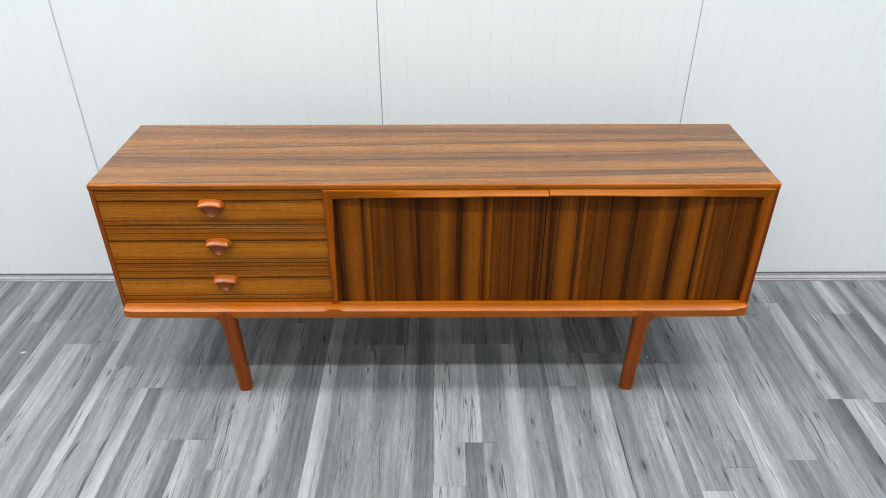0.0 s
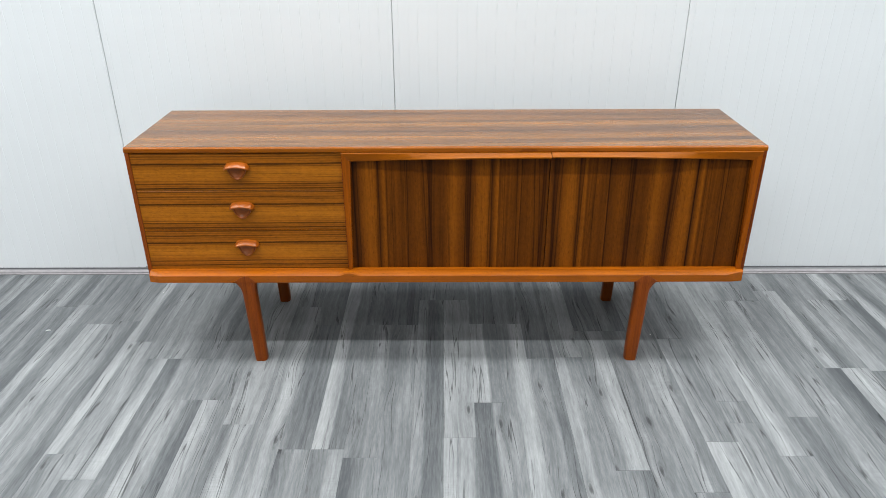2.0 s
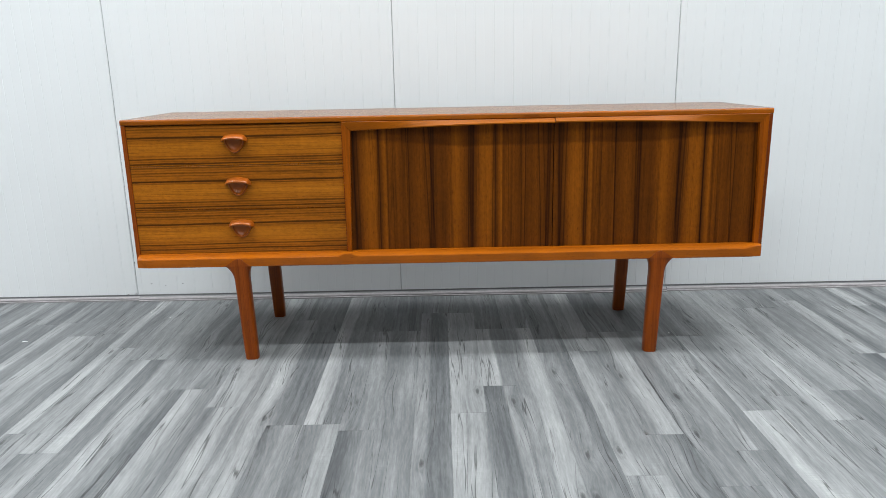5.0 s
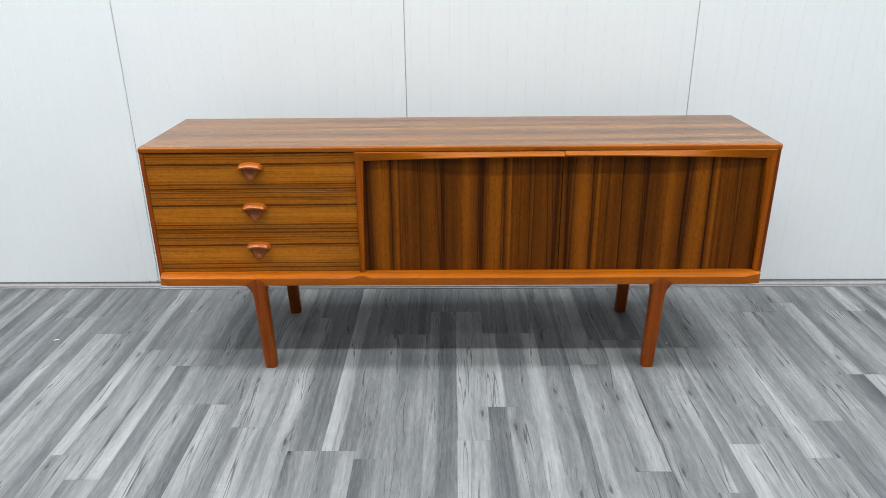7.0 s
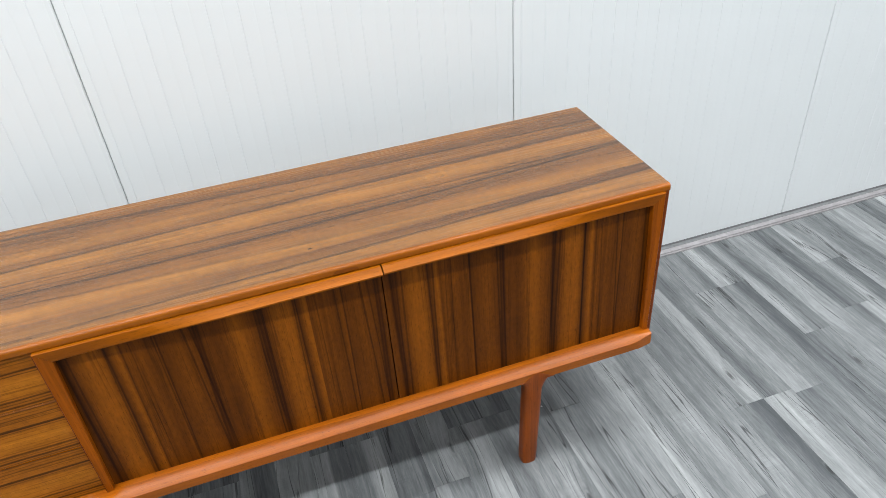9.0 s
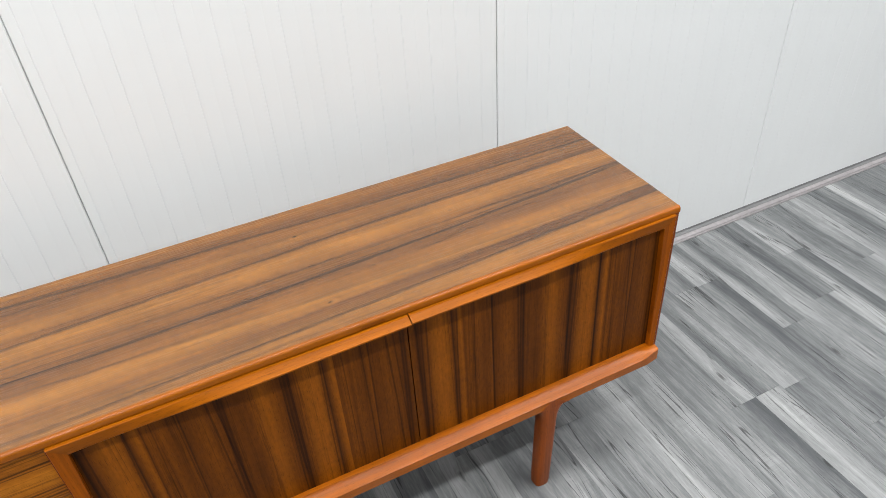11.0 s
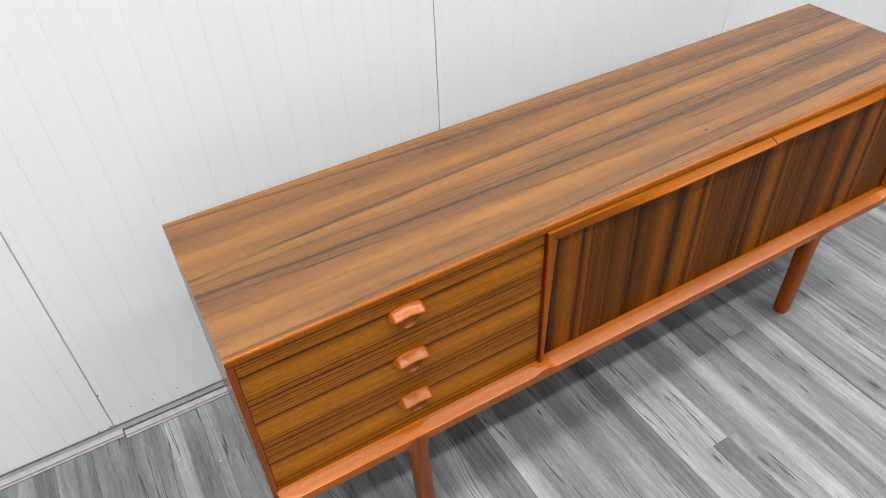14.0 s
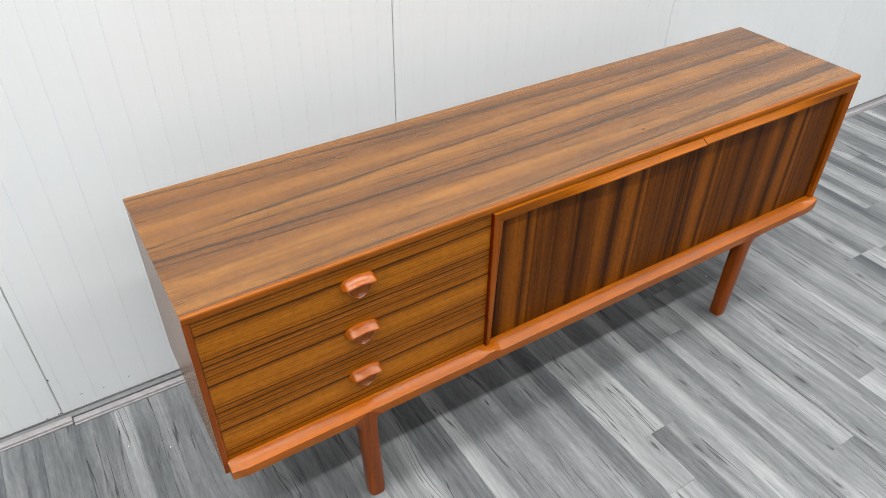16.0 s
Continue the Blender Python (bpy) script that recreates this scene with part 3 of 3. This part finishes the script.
def handle(parent, z):
    """Carved pull: a bowed hood over a shield-shaped hollow."""
    xc, y0 = -0.6545, 0.004
    bm = bmesh.new()
    rings = []
    for i in range(29):
        s = -1 + 2 * i / 28
        x = xc + 0.0395 * s
        end = max(0.0, (abs(s) - 0.80) / 0.20)
        out = 0.0250 - 0.0006 * math.cos(2.4 * math.pi * s) * (abs(s) < 0.8) - 0.0150 * end
        crown, nose = z + 0.0090 - 0.0075 * s * s - 0.0070 * end, z - 0.0005 - 0.0070 * s * s - 0.0040 * end
        foot = nose - 0.0048 + 0.0016 * end
        rings.append([(x, y0, crown), (x, y0 - 0.004, crown), (x, y0 - out + 0.0008, nose + 0.0008), (x, y0 - out, nose - 0.0004), (x, y0 - out * 0.985, foot + 0.0008), (x, y0 - out * 0.95, foot),
                      (x, y0 - out * 0.35, foot + 0.0050 * (1 - s * s)), (x, y0, foot + 0.0040 * (1 - s * s))])
    loft(bm, rings)
    # shield below, hollowed towards the middle
    levels = ((1.0, 0.0), (0.97, -0.0100), (0.90, -0.0115), (0.78, -0.0040), (0.40, -0.0006))
    grid = []
    for f, d in levels:
        row = []
        for k in range(24):
            a = math.pi + math.pi * k / 23
            sx = 0.0305 * math.copysign(abs(math.cos(a)) ** 1.1, math.cos(a))
            sz = -0.0400 * abs(math.sin(a)) ** 1.35
            row.append(bm.verts.new((xc + sx * f, y0 + d, z - 0.0095 + sz * f)))
        grid.append(row)
    for a, b in zip(grid, grid[1:]):
        for k in range(23):
            bm.faces.new((a[k], a[k + 1], b[k + 1], b[k]))
    bm.faces.new(grid[-1])
    return part("handle", bm, handle_teak, parent, "carved teak scoop handle", smooth=48)


def drawers():
    edges = (0.7612, 0.6365, 0.4995, 0.3562)
    for hi, lo, kz in zip(edges, edges[1:], (0.7235, 0.5900, 0.4560)):
        x0, x1, z0, z1, c = -HALF + 0.0142, -0.3252, lo + 0.0004, hi - 0.0008, 0.0017
        rows = [[(x, 0.022, z0), (x, 0.0049, z0), (x, 0.0045, z0 + 0.0004), (x, 0.0045, z1 - c), (x, 0.0045 + c, z1), (x, 0.022, z1)] for x in (x0, x1)]
        front = part("drawer", loft(bmesh.new(), rows), drawer_veneer, side, "drawer front in lengthwise striped veneer")
        handle(front, kz)
        if kz < 0.5:
            part("edge_strip", box(bmesh.new(), x0 + 0.001, x1 - 0.001, 0.0036, 0.0075, z1 + 0.0001, z1 + 0.0008), edge_teak, front, "thin pale upper edge")


def door(x_out, x_mid, drop, lip_out, leaf):
    """A veneered door with a tapered post on its outer side and a bowed lip along the top. leaf: where its veneer leaf begins."""
    s = 1 if x_mid > x_out else -1
    x_out, x_mid = x_out - leaf, x_mid - leaf
    top, low = 0.7640 - drop, 0.3564
    yb, yp, yf = 0.023, 0.0105, -0.0065
    corner_w, foot_w, corner_h = 0.0270, 0.0130, 0.0275
    a, c = sorted((x_out + s * 0.002, x_mid - s * 0.0008))
    panel = part("door", box(bmesh.new(), a, c, yp, yb, low, top - 0.004), door_veneer if s > 0 else second_veneer, side, "door in upright striped veneer")
    panel.location = (leaf, 0, 0)
    # post: outer edge straight, inner edge drawing in towards the foot, face sloping inwards
    rings = []
    for i in range(21):
        t = i / 20
        w = corner_w + (foot_w - corner_w) * t ** 0.8
        z_out = top - (top - low) * t
        z_in = (top - corner_h) - (top - corner_h - low) * t
        rings.append([(x_out, yp, z_out), (x_out, yf + 0.001, z_out), (x_out + s * 0.0015, yf, z_out - 0.0015 * (1 - t)), (x_out + s * (w - 0.001), yf + 0.0035, z_in + 0.001 * (1 - t)), (x_out + s * w, yf + 0.0045, z_in), (x_out + s * w, yp, z_in)])
    post = part("post", loft(bmesh.new(), rings), post_teak, panel, "tapered solid teak door post", smooth=True)
    a, c = sorted((x_out - s * 0.0012, x_out - s * 0.0001))
    part("post_edge", box(bmesh.new(), a, c, yf + 0.0012, yp + 0.006, low, top - 0.0015, 0.0003), red_teak, post, "dark red outer edge")
    rings = []
    length = abs(x_mid - x_out) - 0.0008
    for i in range(41):
        t = i / 40
        bow = smoothstep(0.0, 0.6, t)
        h = corner_h - 0.0135 * math.sin(math.pi * min(1.0, t * 1.15) / 2)
        gap = 0.0012 * smoothstep(0.1, 0.9, t)
        # the face leans in towards the panel at the corner and twists outwards to a finger lip in the middle
        f_top, f_low = yf + 0.0005 * bow, (yf + 0.0020) * (1 - bow) + (-0.0200 - lip_out) * bow
        x_t, x_b = x_out + s * length * t, x_out + s * (corner_w + (length - corner_w) * t)
        zt, zb, nose = top - gap, top - h, 0.0008 + 0.0032 * bow
        rings.append([(x_t, yb, zt), (x_t, f_top + 0.001, zt), (x_t, f_top, zt - 0.001), (x_b, f_low, zb + nose), (x_b, f_low + 0.0006, zb), (x_b, f_low + 0.008 * bow + 0.0012, zb - 0.0002), (x_b, yb, zb + 0.002 * bow)])
    part("lip", loft(bmesh.new(), rings), lip_teak, panel, "bowed solid teak pull lip", smooth=True)


sideboard_top()
sideboard_case()
front_rail()
for sx in (-1, 1):
    leg(sx * 0.655, -0.0038, True)
    leg(sx * 0.655, 0.412, False)
drawers()
door(-0.3230, 0.3300, 0.0012, 0.0008, -0.290)
door(0.9860, 0.3310, 0.0, 0.0, 0.361)

# ---------------------------------------------------------------- floor
floor = tagged(new("floor", finish("floor", box(bmesh.new(), WEST - 0.1, EAST + 0.1, SOUTH - 0.1, WALL_Y + 0.12, -0.06, -0.0085), screed)),
               "grey wood print laminate floor in narrow strips of mixed tone", "floor", kind="structure")
rng = random.Random(7)
board_meshes = {}


def board(x0, y0, y1, tones):
    """One strip; tones: how pale its print is along its two sides, 0 to 9."""
    key = round(y1 - y0, 4)
    if key not in board_meshes:
        w, l, e = BOARD - 0.0002, key - 0.0004, 0.0003
        rows = [[(d, d, z), (w - d, d, z), (w - d, l - d, z), (d, l - d, z)] for d, z in ((0, -0.008), (0, -e), (e, 0.0))]
        board_meshes[key] = finish("board", loft(bmesh.new(), rows), floor_print)
    ob = new("board", board_meshes[key])
    ob.parent, ob.location, ob.color = floor, (x0, y0, 0), (int(tones[0]) / 10, int(tones[1]) / 10, 0.36 + 0.28 * rng.random(), 1)


# strips lie in columns along the room: where each column is jointed, and how pale its lengths are on either side, from the camera towards the wall
LAID = {
    # last lengths of -11 to -8 are paled to offset the sideboard's shadow
    -14: ((3.826,), "76 55"), -13: ((3.846,), "54 55"), -12: ((3.106, 3.703), "65 85 85"), -11: ((3.002, 3.593), "67 67 66"), -10: ((3.593,), "46 76"),
    -9: ((3.358, 3.593), "64 65 55"), -8: ((3.358,), "87 65"), -7: ((3.237,), "46 77"), -6: ((2.70, 3.95), "66 67 54"), -5: ((3.124, 3.815), "46 54 54"),
    -4: ((3.124,), "56 85"), -3: ((3.088, 3.814), "45 56 44"), -2: ((2.75, 3.814), "55 56 43"), -1: ((2.60, 4.003), "55 75 54"), 0: ((3.174, 4.003), "87 76 55"),
    1: ((3.342, 3.821), "46 85 54"), 2: ((2.65, 3.821), "66 58 65"), 3: ((3.588,), "64 44"), 4: ((2.85, 3.596), "66 86 68"), 5: ((3.035, 3.768), "54 57 44"),
    6: ((2.80, 3.768), "55 56 54"), 7: ((2.95,), "55 64"), 8: ((3.155, 3.716), "88 75 54"), 9: ((3.240, 3.346), "75 65 66"), 10: ((3.092,), "66 86"),
    11: ((3.267, 3.994), "45 66 65"), 12: ((3.994,), "56 55"), 13: ((3.529, 4.073), "54 47 55"), 14: ((3.529,), "86 46"), 15: ((3.512, 4.0), "44 75 65"),
    16: ((3.30, 3.995), "46 64 75"), 17: ((3.70,), "46 65"), 18: ((3.42,), "54 75"), 19: ((3.75,), "57 46"), 20: ((3.975,), "64 86"),
}
for c in range(-23, 34):
    x0 = -0.0065 + c * BOARD
    if c in LAID:
        cuts, tones = LAID[c][0], LAID[c][1].split()
    else:
        cuts, y = [], 2.5 + rng.random() * 0.6
        while y < WALL_Y - 0.25:
            cuts.append(y)
            y += rng.choice((0.4, 0.5, 0.62, 0.8))
        tones = [rng.choice(("54", "65", "75", "46", "85", "55", "57", "64", "45")) for _ in range(len(cuts) + 1)]
    ends = [2.05, *cuts, WALL_Y + 0.02]
    for y0, y1, tone in zip(ends, ends[1:], tones):
        board(x0, y0, y1, tone)

# the rest of the floor, behind and beside the camera
bm = bmesh.new()
for c in range(-54, 63):
    x0 = -0.0065 + c * BOARD
    y = SOUTH - rng.random()
    while y < (2.05 if -23 <= c < 34 else WALL_Y):
        y1 = min(y + rng.choice((0.4, 0.6, 0.8)), 2.05 if -23 <= c < 34 else WALL_Y)
        box(bm, x0, x0 + BOARD - 0.0006, y, y1 - 0.0008, -0.008, 0.0)
        y = y1
rest = part("board_field", bm, field_print, floor)
rest.color = (0.5, 0.5, 0.5, 1)
rest["kind"] = "stuff"

# ---------------------------------------------------------------- small things left on the floor
fluff = plain("white_fluff", (0.75, 0.75, 0.74), 0.9, 200.0, 0.1)


def lint(x, y, length, turn):
    """A short curl of thread: a thin bent strand."""
    rings = []
    for i in range(11):
        a = -1.1 + 2.2 * i / 10
        cx, cy = length * 0.55 * math.sin(a), length * 0.35 * math.cos(a)
        r = 0.0021 * (1 - 0.75 * abs(i / 5 - 1) ** 2)
        rings.append([(cx + r * math.cos(b) * math.sin(a), cy + r * math.cos(b) * math.cos(a), 0.0021 + r * math.sin(b)) for b in (2 * math.pi * k / 6 for k in range(6))])
    ob = tagged(new("lint", finish("lint", loft(bmesh.new(), rings), fluff, True)), "small curl of white lint on the grey floor", "lint")
    ob.location, ob.rotation_euler = (x, y, 0), (0, 0, radians(turn))


def crumb(x, y, size):
    """A crumb of white dust."""
    bm = bmesh.new()
    bmesh.ops.create_icosphere(bm, subdivisions=1, radius=size)
    for v in bm.verts:
        v.co *= 0.7 + 0.5 * rng.random()
        v.co.z = v.co.z * 0.6
    low = min(v.co.z for v in bm.verts)
    ob = tagged(new("crumb", finish("crumb", bm, fluff)), "tiny white crumb of dust on the grey floor", "crumb", group="crumbs on the floor")
    ob.location = (x, y, -low)


lint(-1.512, 3.772, 0.020, 20)
for x, y, size in ((0.768, 3.742, 0.0026), (-1.081, 4.007, 0.0022), (-1.179, 4.070, 0.0018)):
    crumb(x, y, size)
